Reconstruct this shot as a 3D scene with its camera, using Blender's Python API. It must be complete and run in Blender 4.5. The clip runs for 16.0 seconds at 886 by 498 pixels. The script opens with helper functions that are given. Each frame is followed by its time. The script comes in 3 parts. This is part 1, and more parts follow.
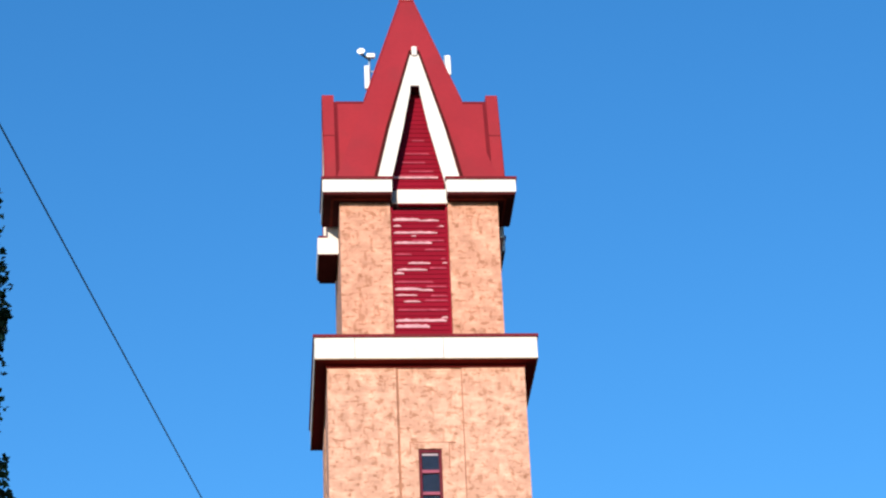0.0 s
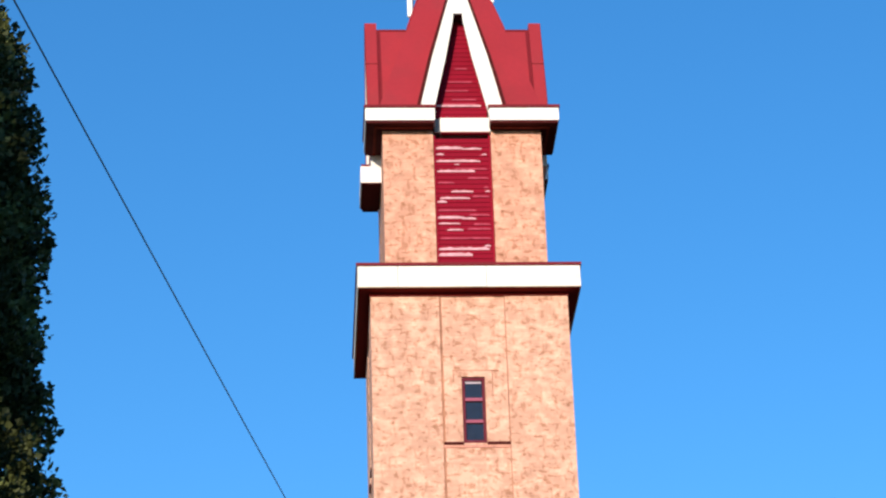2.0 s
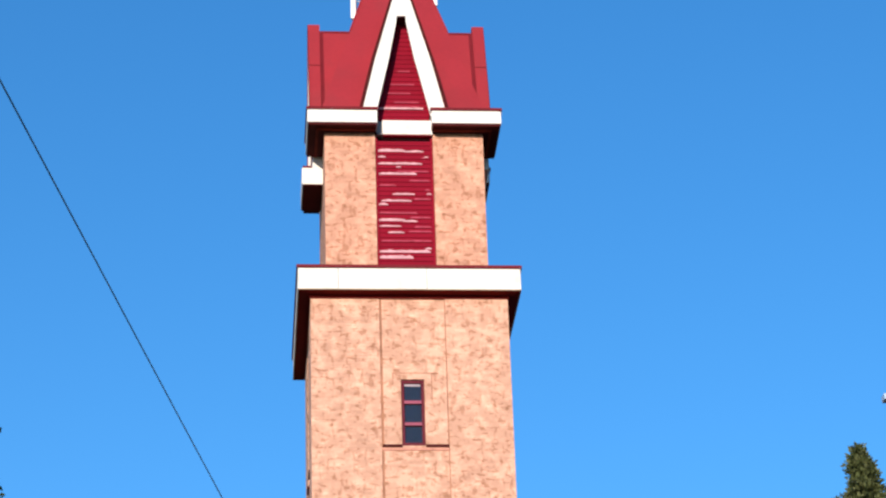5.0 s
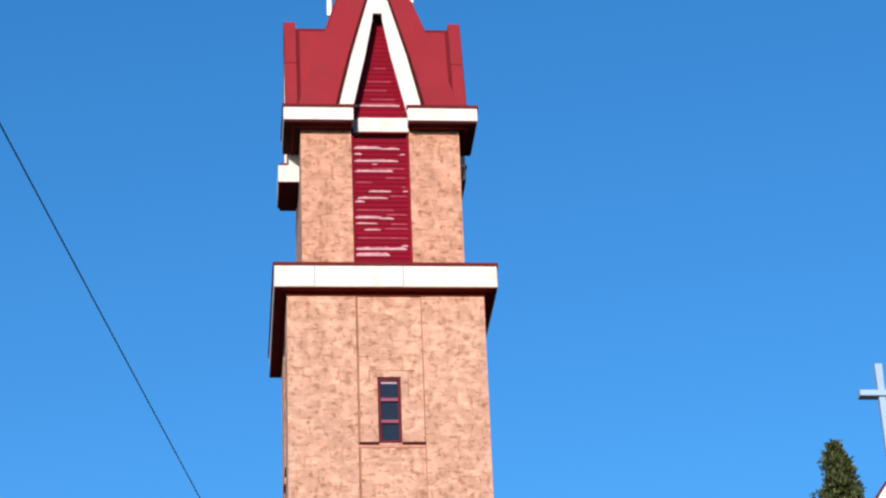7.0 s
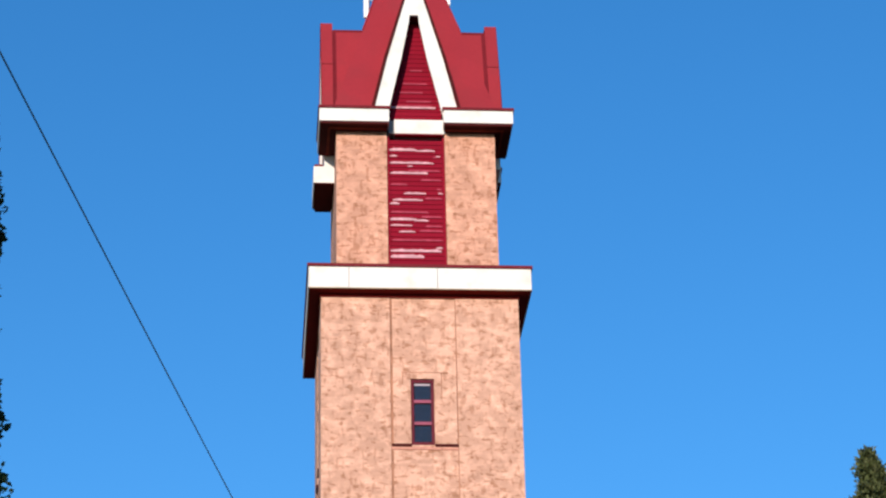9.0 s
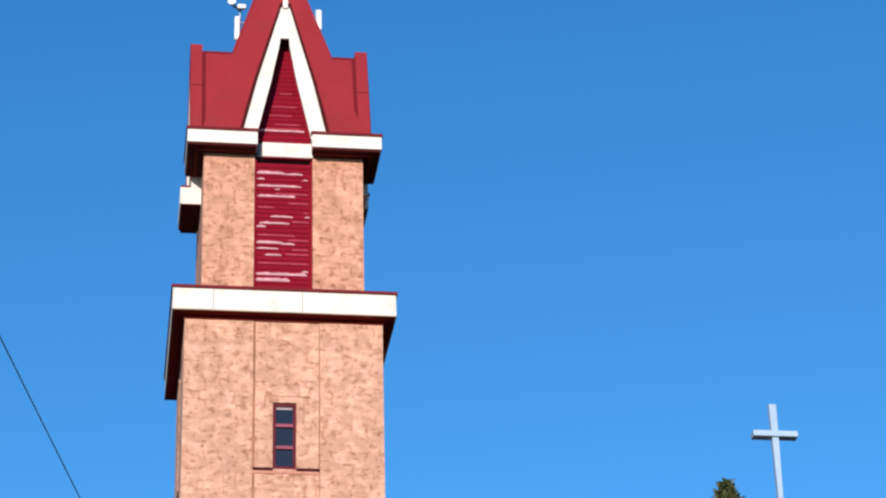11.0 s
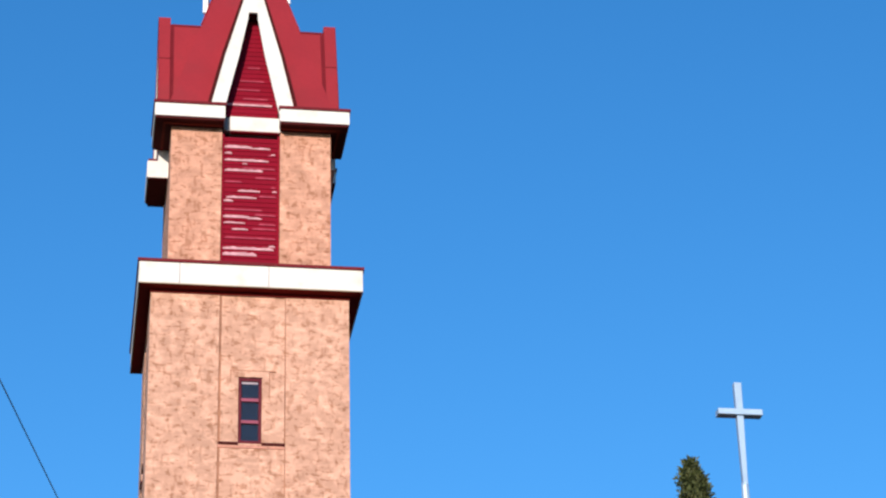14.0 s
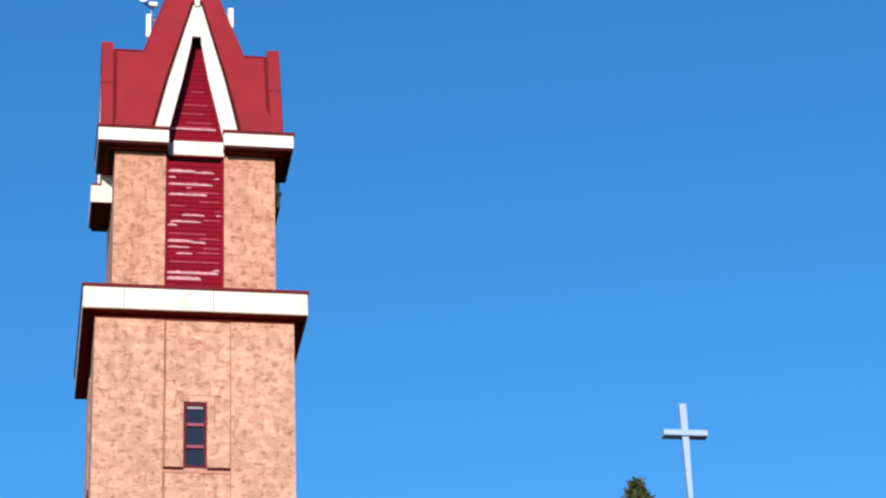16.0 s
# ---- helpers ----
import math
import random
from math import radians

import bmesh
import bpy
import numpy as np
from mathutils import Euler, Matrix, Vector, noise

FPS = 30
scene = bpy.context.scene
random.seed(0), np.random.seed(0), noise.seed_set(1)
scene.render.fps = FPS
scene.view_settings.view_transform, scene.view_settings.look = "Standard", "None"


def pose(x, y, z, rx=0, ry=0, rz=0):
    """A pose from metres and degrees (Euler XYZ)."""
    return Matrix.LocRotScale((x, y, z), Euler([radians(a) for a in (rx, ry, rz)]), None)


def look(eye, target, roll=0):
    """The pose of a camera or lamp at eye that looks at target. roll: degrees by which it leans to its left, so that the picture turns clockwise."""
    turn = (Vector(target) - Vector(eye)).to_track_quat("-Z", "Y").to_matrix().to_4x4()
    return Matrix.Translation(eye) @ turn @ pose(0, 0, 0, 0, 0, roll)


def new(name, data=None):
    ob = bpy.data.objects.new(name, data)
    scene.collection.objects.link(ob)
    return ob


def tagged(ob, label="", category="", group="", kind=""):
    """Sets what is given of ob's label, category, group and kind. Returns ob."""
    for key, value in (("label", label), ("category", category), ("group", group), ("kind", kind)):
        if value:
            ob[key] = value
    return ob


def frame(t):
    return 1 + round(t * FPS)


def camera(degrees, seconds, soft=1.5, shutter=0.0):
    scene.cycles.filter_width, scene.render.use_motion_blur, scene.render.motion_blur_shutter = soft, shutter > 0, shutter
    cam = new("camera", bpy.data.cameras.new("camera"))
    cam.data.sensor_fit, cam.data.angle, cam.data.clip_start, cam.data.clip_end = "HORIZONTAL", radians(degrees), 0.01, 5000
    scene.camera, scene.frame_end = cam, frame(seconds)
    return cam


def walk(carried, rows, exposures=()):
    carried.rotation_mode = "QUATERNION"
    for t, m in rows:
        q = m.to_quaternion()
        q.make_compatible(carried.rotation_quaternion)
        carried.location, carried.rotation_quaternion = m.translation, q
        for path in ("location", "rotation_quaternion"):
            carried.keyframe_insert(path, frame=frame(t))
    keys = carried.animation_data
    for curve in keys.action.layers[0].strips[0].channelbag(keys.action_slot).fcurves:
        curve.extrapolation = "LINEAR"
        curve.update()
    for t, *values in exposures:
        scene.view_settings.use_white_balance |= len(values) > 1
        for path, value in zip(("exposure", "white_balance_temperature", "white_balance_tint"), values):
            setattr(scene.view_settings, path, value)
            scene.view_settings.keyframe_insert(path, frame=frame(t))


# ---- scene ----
EXPOSURES = [
    (0, 0.60, 6480, 10),
    (1.5, 0.65, 6540, 10),
    (3, 0.65, 6590, 10),
    (4, 0.62, 6530, 10),
    (4.7, 0.61, 6500, 10),
    (6.8, 0.39, 6280, 10),
    (8, 0.40, 6280, 10),
    (8.5, 0.42, 6280, 10),
    (9, 0.40, 6280, 10),
    (9.7, 0.36, 6280, 10),
    (12, 0.38, 6280, 10),
    (12.5, 0.36, 6280, 10),
    (13, 0.42, 6280, 10),
    (14, 0.42, 6280, 10),
    (16, 0.40, 6280, 10),
]
DEG = 19.84
EYE = Vector((-3.97, -55.31, 1.583))
cam = camera(DEG, 16.0, soft=2.3)


def aim(yaw, pitch, roll):
    """The camera at the one place where it is held, turned by degrees."""
    yw, pt = radians(yaw), radians(pitch)
    ahead = Vector((-math.sin(yw) * math.cos(pt), math.cos(yw) * math.cos(pt), math.sin(pt)))
    return look(EYE, EYE + 2 * ahead, roll)


# seconds, yaw, pitch, roll: held in the hand, turning on the spot
PATH = [
    (0, -4.832, 28.344, -2.422),
    (0.5, -2.854, 27.247, -1.879),
    (1, -3.879, 26.579, -1.913),
    (1.5, -3.638, 26.890, -2.102),
    (2, -3.668, 26.763, -1.927),
    (2.5, -3.343, 26.752, -1.852),
    (3, -2.568, 25.552, -1.937),
    (3.5, -3.929, 25.604, -2.279),
    (4, -3.481, 26.053, -2.329),
    (4.5, -4.373, 27.075, -2.382),
    (4.7, -4.988, 26.767, -1.919),
    (6.8, -5.857, 27.024, -2.390),
    (7, -5.766, 26.699, -2.287),
    (7.5, -5.511, 26.792, -2.116),
    (8, -5.754, 26.332, -2.313),
    (8.5, -5.587, 26.755, -2.708),
    (9, -4.894, 26.777, -1.356),
    (9.5, -6.145, 27.712, -1.414),
    (9.7, -7.260, 27.423, -1.683),
    (11.8, -8.375, 27.270, -1.581),
    (12, -8.219, 27.637, -1.784),
    (12.5, -7.956, 28.397, -1.652),
    (13, -8.239, 25.720, -1.581),
    (13.5, -8.752, 26.883, -1.600),
    (14, -9.136, 26.715, -1.469),
    (14.5, -9.651, 27.158, -1.765),
    (15, -10.287, 26.945, -2.197),
    (15.5, -10.428, 27.091, -2.215),
    (16, -10.555, 27.190, -2.454),
]
walk(cam, [(t, aim(a, b, c)) for t, a, b, c in PATH], EXPOSURES)

# ---- light ----
SUN_AZ, SUN_EL = 197.0, 14.0
world = bpy.data.worlds.new("sky")
scene.world = world
world.use_nodes = True
wn = world.node_tree.nodes
sky = wn.new("ShaderNodeTexSky")
sky.sky_type = "NISHITA"
sky.sun_disc = False
sky.sun_elevation, sky.sun_rotation = radians(SUN_EL), radians(SUN_AZ)
sky.altitude, sky.air_density, sky.dust_density, sky.ozone_density = 200, 1.0, 0.1, 4.0
wn["Background"].inputs["Strength"].default_value = 0.15
clear = wn.new("ShaderNodeHueSaturation")
clear.inputs["Saturation"].default_value = 1.19
world.node_tree.links.new(sky.outputs[0], clear.inputs["Color"])
world.node_tree.links.new(clear.outputs[0], wn["Background"].inputs["Color"])
sun_data = bpy.data.lights.new("sun", "SUN")
sun_data.energy, sun_data.angle, sun_data.color = 4.0, radians(0.53), (1.0, 0.87, 0.72)
sun = new("sun", sun_data)
az, sel = radians(SUN_AZ), radians(SUN_EL)
sun.matrix_world = look(Vector((math.sin(az) * math.cos(sel), math.cos(az) * math.cos(sel), math.sin(sel))) * 60, (0, 0, 0))


# ---- materials ----
def material(name, colour, rough=0.7, metal=0.0, spread=0.25, scale=3.0, fine=40.0, bump=0.15, island=0.0, stain_or_lit=None, stain_or_lit_amount=0.3, spec=0.5, stretch=(1, 1, 1), stain_or_lit_edge=(0.52, 0.72)):
    """Paint, metal, plaster or bark: a base colour with large patches, fine grain, relief and, for pieces, a tone of their own."""
    mt = bpy.data.materials.new(name)
    mt.use_nodes = True
    nt, lk = mt.node_tree.nodes, mt.node_tree.links
    bs = nt["Principled BSDF"]
    co = nt.new("ShaderNodeTexCoord")
    mp = nt.new("ShaderNodeMapping")
    mp.inputs["Scale"].default_value = stretch
    lk.new(co.outputs["Object"], mp.inputs[0])
    big, small = nt.new("ShaderNodeTexNoise"), nt.new("ShaderNodeTexNoise")
    for nz, sc in ((big, scale), (small, fine)):
        nz.inputs["Scale"].default_value = sc
        nz.inputs["Detail"].default_value = 6
        lk.new(mp.outputs[0], nz.inputs["Vector"])
    mixed = nt.new("ShaderNodeMath")
    mixed.operation = "MULTIPLY_ADD"
    lk.new(small.outputs[0], mixed.inputs[0])
    mixed.inputs[1].default_value = 0.5
    lk.new(big.outputs[0], mixed.inputs[2])
    tone = mixed.outputs[0]
    middle, reach = 0.75, 0.3
    if island:
        geo, inf = nt.new("ShaderNodeNewGeometry"), nt.new("ShaderNodeObjectInfo")
        add = nt.new("ShaderNodeMath")
        lk.new(geo.outputs["Random Per Island"], add.inputs[0])
        lk.new(inf.outputs["Random"], add.inputs[1])
        frac = nt.new("ShaderNodeMath")
        frac.operation = "FRACT"
        lk.new(add.outputs[0], frac.inputs[0])
        ma = nt.new("ShaderNodeMath")
        ma.operation = "MULTIPLY_ADD"
        lk.new(frac.outputs[0], ma.inputs[0])
        ma.inputs[1].default_value = island
        lk.new(tone, ma.inputs[2])
        tone = ma.outputs[0]
        middle, reach = 0.75 + island / 2, 0.3 + island / 2
    ramp = nt.new("ShaderNodeMapRange")
    ramp.inputs["From Min"].default_value, ramp.inputs["From Max"].default_value = middle - reach, middle + reach
    ramp.inputs["To Min"].default_value, ramp.inputs["To Max"].default_value = 1 - spread, 1 + spread
    lk.new(tone, ramp.inputs[0])
    mul = nt.new("ShaderNodeMix")
    mul.data_type, mul.blend_type = "RGBA", "MULTIPLY"
    mul.inputs["Factor"].default_value = 1
    mul.inputs[6].default_value = (*colour, 1)
    lk.new(ramp.outputs[0], mul.inputs[7])
    out = mul.outputs[2]
    if stain_or_lit:
        st = nt.new("ShaderNodeTexNoise")
        st.inputs["Scale"].default_value, st.inputs["Detail"].default_value = scale * 1.7, 8
        lk.new(mp.outputs[0], st.inputs["Vector"])
        rs = nt.new("ShaderNodeMapRange")
        rs.inputs["From Min"].default_value, rs.inputs["From Max"].default_value = stain_or_lit_edge
        rs.inputs["To Max"].default_value = stain_or_lit_amount
        lk.new(st.outputs[0], rs.inputs[0])
        ms = nt.new("ShaderNodeMix")
        ms.data_type = "RGBA"
        lk.new(rs.outputs[0], ms.inputs["Factor"])
        lk.new(out, ms.inputs[6])
        ms.inputs[7].default_value = (*stain_or_lit, 1)
        out = ms.outputs[2]
    lk.new(out, bs.inputs["Base Color"])
    bs.inputs["Roughness"].default_value, bs.inputs["Metallic"].default_value = rough, metal
    bs.inputs["Specular IOR Level"].default_value = spec
    bp = nt.new("ShaderNodeBump")
    bp.inputs["Strength"].default_value, bp.inputs["Distance"].default_value = bump, 0.02
    lk.new(mixed.outputs[0], bp.inputs["Height"])
    lk.new(bp.outputs[0], bs.inputs["Normal"])
    return mt


def brick_material(name, wash):
    """Buff brick: each brick has a tone of its own, with a mottled face, pale bloom and darker burnt bricks."""
    mt = bpy.data.materials.new(name)
    mt.use_nodes = True
    nt, lk = mt.node_tree.nodes, mt.node_tree.links
    bs = nt["Principled BSDF"]
    bs.inputs["Roughness"].default_value = 0.9
    bs.inputs["Specular IOR Level"].default_value = 0.2
    co, geo, inf = nt.new("ShaderNodeTexCoord"), nt.new("ShaderNodeNewGeometry"), nt.new("ShaderNodeObjectInfo")
    add, frac = nt.new("ShaderNodeMath"), nt.new("ShaderNodeMath")
    frac.operation = "FRACT"
    lk.new(geo.outputs["Random Per Island"], add.inputs[0])
    lk.new(inf.outputs["Random"], add.inputs[1])
    lk.new(add.outputs[0], frac.inputs[0])
    tone = nt.new("ShaderNodeValToRGB")
    stops = tone.color_ramp.elements
    stops[0].position, stops[0].color = 0.0, (0.53, 0.29, 0.216, 1)
    stops[1].position, stops[1].color = 1.0, (0.67, 0.38, 0.289, 1)
    for at, col in ((0.06, (0.56, 0.31, 0.231, 1)), (0.2, (0.59, 0.325, 0.244, 1)), (0.80, (0.625, 0.348, 0.262, 1))):
        stops.new(at).color = col
    for stop in stops:
        stop.color = (*(a * b for a, b in zip(stop.color, wash)), 1)
    lk.new(frac.outputs[0], tone.inputs[0])
    col = tone.outputs[0]
    relief = None
    # noise scale, detail, low, high, tint where low, tint where high, squash: broad clouds, brown burnt flecks along the courses, odd upright flecks, pale bloom
    for scale, detail, low, high, dark, light, squash in (
            (0.8, 3, 0.3, 0.7, (0.94, 0.94, 0.94), (1.05, 1.05, 1.05), (1, 1, 0.6)),
            (3.4, 2, 0.40, 0.62, (0.86, 0.84, 0.82), (1.10, 1.10, 1.10), (1, 1, 1.1)),
            (5.2, 2, 0.56, 0.65, (1, 1, 1), (0.71, 0.63, 0.565), (1, 1, 2.0)),
            (5.4, 1, 0.57, 0.70, (1, 1, 1), (0.77, 0.70, 0.645), (1.7, 1.7, 0.8)),
            (4.3, 2, 0.58, 0.72, (1, 1, 1), (1.16, 1.17, 1.18), (0.9, 0.9, 1.5))):
        mp, nz, rg, tint, mx = (nt.new(k) for k in ("ShaderNodeMapping", "ShaderNodeTexNoise", "ShaderNodeMapRange", "ShaderNodeMix", "ShaderNodeMix"))
        mp.inputs["Scale"].default_value, mp.inputs["Location"].default_value = squash, (scale, 2 * scale, 3 * scale)
        lk.new(geo.outputs["Position"], mp.inputs[0])
        lk.new(mp.outputs[0], nz.inputs["Vector"])
        nz.inputs["Scale"].default_value, nz.inputs["Detail"].default_value, nz.inputs["Distortion"].default_value = scale, detail, 0.25
        rg.inputs["From Min"].default_value, rg.inputs["From Max"].default_value = low, high
        lk.new(nz.outputs[0], rg.inputs[0])
        tint.data_type = mx.data_type = "RGBA"
        mx.blend_type = "MULTIPLY"
        mx.inputs["Factor"].default_value = 1
        lk.new(rg.outputs[0], tint.inputs["Factor"])
        tint.inputs[6].default_value, tint.inputs[7].default_value = (*dark, 1), (*light, 1)
        lk.new(col, mx.inputs[6])
        lk.new(tint.outputs[2], mx.inputs[7])
        col = mx.outputs[2]
        relief = rg.outputs[0] if relief is None else relief
    lk.new(col, bs.inputs["Base Color"])
    bp = nt.new("ShaderNodeBump")
    bp.inputs["Strength"].default_value, bp.inputs["Distance"].default_value = 0.3, 0.012
    lk.new(relief, bp.inputs["Height"])
    lk.new(bp.outputs[0], bs.inputs["Normal"])
    return mt


BRICK = brick_material("buff_pink_brick", (0.97, 1.0, 0.97))
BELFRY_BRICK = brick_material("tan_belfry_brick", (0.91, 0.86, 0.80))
PANEL = material("white_fascia_sheet", (0.66, 0.62, 0.585), 0.6, spread=0.07, scale=1.4, stain_or_lit=(0.50, 0.40, 0.30), stain_or_lit_amount=0.4, bump=0.04)
ROOF = material("red_roof_metal", (0.275, 0.019, 0.026), 0.5, spread=0.12, scale=0.8, fine=9, bump=0.05, spec=0.25, stain_or_lit=(0.21, 0.023, 0.027), stain_or_lit_amount=0.45)
TRIM = material("dark_red_flashing", (0.14, 0.010, 0.016), 0.6, spread=0.15, bump=0.04, spec=0.1)
SLAT = material("crimson_painted_slat", (0.205, 0.003, 0.016), 0.6, spec=0.08, spread=0.22, scale=1.2, fine=25, bump=0.1, island=0.3)
WORN = material("bare_weathered_slat", (0.52, 0.26, 0.29), 0.8, spread=0.4, scale=7, bump=0.2)
FADED = material("faded_pink_slat", (0.33, 0.045, 0.075), 0.75, spread=0.35, scale=6, bump=0.15, spec=0.1)
JOINT = material("brown_joint_and_shade", (0.34, 0.16, 0.10), 0.9, spread=0.4, scale=2.2, fine=30, bump=0.2, spec=0.1)
SILL = material("faded_terracotta_sill", (0.50, 0.225, 0.165), 0.7, spread=0.3, scale=5, spec=0.2)
RAIL = material("lit_mauve_rail", (0.27, 0.06, 0.10), 0.6, spread=0.2, spec=0.2)
GLINT = material("pale_grey_reflection", (0.36, 0.29, 0.33), 0.8, spread=0.15)
SOFFIT = material("brown_soffit_boards", (0.06, 0.009, 0.009), 0.8, spread=0.2, bump=0.1, spec=0.08)
BATTEN = material("red_brown_soffit_batten", (0.15, 0.022, 0.014), 0.8, spread=0.3, bump=0.1, spec=0.08)
SOFFIT_RED = material("dark_red_soffit_boards", (0.13, 0.009, 0.008), 0.8, spread=0.2, bump=0.1, spec=0.08)
# near-black colour stands in for the unlit rooms behind louvre and windows
DARK = material("interior_shade_black", (0.03, 0.025, 0.025), 0.9)
FRAME = material("maroon_window_frame", (0.105, 0.012, 0.022), 0.6, spread=0.2, spec=0.1)
STEEL = material("galvanised_steel", (0.35, 0.46, 0.60), 0.45, 0.25, spread=0.1, bump=0.05)
DRIP = material("tan_weathered_edge", (0.42, 0.30, 0.20), 0.8, spread=0.35, scale=2, bump=0.05)
GREY = material("shade_grey", (0.16, 0.15, 0.155), 0.6, spread=0.2)
PLASTIC = material("white_antenna_plastic", (0.82, 0.83, 0.85), 0.4, spread=0.05, bump=0.02)
PLASTER = material("cream_plaster", (0.80, 0.74, 0.63), 0.85, spread=0.07, bump=0.15)
RUBBER = material("black_cable_sheath", (0.018, 0.030, 0.042), 0.7, spread=0.1, spec=0.2)
BARK = material("grey_brown_bark", (0.13, 0.09, 0.06), 0.95, spread=0.35, scale=6, bump=0.6, stretch=(1, 1, 0.25))
# sunlit patches are put into the leaf colour as lighter, yellower leaves
LEAF_NEAR = material("dark_green_scale_leaf", (0.042, 0.05, 0.015), 0.6, spread=0.6, scale=1.7, fine=20, bump=0.2, island=0.6, spec=0.2, stain_or_lit=(0.145, 0.168, 0.052), stain_or_lit_amount=0.85, stain_or_lit_edge=(0.5, 0.62))
# highlights and shaded gaps of the clumps are put into both leaf colours
LEAF_DRY = material("brownish_dry_leaf", (0.10, 0.098, 0.068), 0.7, spread=0.85, scale=7, fine=20, bump=0.2, island=0.6, spec=0.2, stain_or_lit=(0.18, 0.165, 0.12), stain_or_lit_amount=0.7, stain_or_lit_edge=(0.52, 0.62))
LEAF_FAR = material("olive_green_scale_leaf", (0.055, 0.066, 0.02), 0.65, spread=0.9, scale=7, fine=20, bump=0.2, island=0.6, spec=0.25, stain_or_lit=(0.17, 0.18, 0.075), stain_or_lit_amount=0.8, stain_or_lit_edge=(0.52, 0.62))
GRASS = material("dry_grass_and_earth", (0.07, 0.08, 0.03), 0.95, spread=0.4, scale=0.3, fine=6, bump=0.4, stain_or_lit=(0.16, 0.12, 0.07), stain_or_lit_amount=0.6)
PANE = bpy.data.materials.new("window_glass")
PANE.use_nodes = True
gb = PANE.node_tree.nodes["Principled BSDF"]
gb.inputs["Base Color"].default_value = (0.15, 0.17, 0.24, 1)
gb.inputs["Roughness"].default_value, gb.inputs["Transmission Weight"].default_value, gb.inputs["IOR"].default_value = 0.05, 0.9, 1.5


# ---- building helpers ----
def box(bm, x0, x1, y0, y1, z0, z1):
    vs = [bm.verts.new((x, y, z)) for z in (z0, z1) for y in (y0, y1) for x in (x0, x1)]
    for f in ((0, 2, 3, 1), (4, 5, 7, 6), (0, 1, 5, 4), (2, 6, 7, 3), (0, 4, 6, 2), (1, 3, 7, 5)):
        bm.faces.new([vs[i] for i in f])
    return bm


def prism(bm, outline, lo, hi, axis="y"):
    """An outline of (x, z), or (x, y) for axis z, drawn out from lo to hi."""
    put = (lambda a, b, c: (a, c, b)) if axis == "y" else (lambda a, b, c: (a, b, c))
    ends = [[bm.verts.new(put(a, b, c)) for a, b in outline] for c in (lo, hi)]
    bm.faces.new(ends[0])
    bm.faces.new(ends[1][::-1])
    n = len(outline)
    for i in range(n):
        bm.faces.new((ends[0][i], ends[0][(i + 1) % n], ends[1][(i + 1) % n], ends[1][i]))
    return bm


def tube(bm, a, b, ra, rb, sides=10):
    a, b = Vector(a), Vector(b)
    turn = (b - a).to_track_quat("Z", "Y").to_matrix()
    rings = [[bm.verts.new(c + turn @ Vector((r * math.cos(math.tau * i / sides), r * math.sin(math.tau * i / sides), 0))) for i in range(sides)] for c, r in ((a, ra), (b, rb))]
    for i in range(sides):
        j = (i + 1) % sides
        bm.faces.new((rings[0][i], rings[0][j], rings[1][j], rings[1][i]))
    bm.faces.new(rings[0][::-1])
    bm.faces.new(rings[1])
    return bm


def bevelled(bm, width):
    bmesh.ops.bevel(bm, geom=bm.edges[:], offset=width, segments=1, affect="EDGES")
    return bm


def mesh_of(name, bm, mat):
    bmesh.ops.recalc_face_normals(bm, faces=bm.faces[:])
    me = bpy.data.meshes.new(name)
    bm.to_mesh(me)
    bm.free()
    me.materials.append(mat)
    return me


def part(name, bm, mat, parent=None, label="", m=None):
    """One mesh object, from a bmesh or a ready mesh, under a thing or a part."""
    me = bm if isinstance(bm, bpy.types.Mesh) else mesh_of(name, bm, mat)
    ob = new(name, me)
    ob.parent = parent
    if m is not None:
        ob.matrix_basis = m
    return tagged(ob, label)


def thing(name, label, category, at=(0, 0, 0), group="", kind=""):
    ob = new(name)
    ob.location = at
    return tagged(ob, label, category, group, kind)


def B():
    return bmesh.new()


# ---- ground ----
gm = B()
bmesh.ops.create_grid(gm, x_segments=60, y_segments=60, size=1500)
ground = part("ground", gm, GRASS)
tagged(ground, "dry grass and bare earth round the church", "ground", kind="structure")


# ---- bell tower ----
A1, A2, B1, B2 = 2.30, 1.92, 2.595, 2.34
Z1B, Z1T, Z2B, Z2T = 27.22, 27.785, 31.775, 32.18
PL, PR = -0.71, 0.83
TURNS = [pose(0, 0, 0, 0, 0, 90 * k) for k in (0, -1, 1, 2)]
tower = thing("bell_tower", "tall square buff brick bell tower with steep red metal spire", "tower")
WINDOWS = [(23.465, 25.085), (19.42, 21.04)]
WX0, WX1 = -0.245, 0.288


def pierced(xs, zs, open_at, y0, y1):
    """A wall in one piece, from y0 back to y1, with openings right through it."""
    bm = B()
    grid = {(i, j): bm.verts.new((x, y0, z)) for i, x in enumerate(xs) for j, z in enumerate(zs)}
    faces = [bm.faces.new([grid[i, j], grid[i + 1, j], grid[i + 1, j + 1], grid[i, j + 1]]) for i in range(len(xs) - 1) for j in range(len(zs) - 1) if (i, j) not in open_at]
    back = bmesh.ops.extrude_face_region(bm, geom=faces, use_keep_orig=True)["geom"]
    for v in [g for g in back if isinstance(g, bmesh.types.BMVert)]:
        v.co.y = y1
    return bm


# unseen wall added behind the camera to shade the yard; a row of windows and small vents under its top let sun patches
# onto the near tree
xs = [-45] + [x for n in range(-8, 12) for x in (-16.3 + 3.4 * n, -14.1 + 3.4 * n)] + [26.5]
zs = [0, 12.6, 14.35, 16.1, 16.25, 16.75]
holes = {(i, j) for i in range(1, len(xs) - 1, 2) for j in (1, 3)}
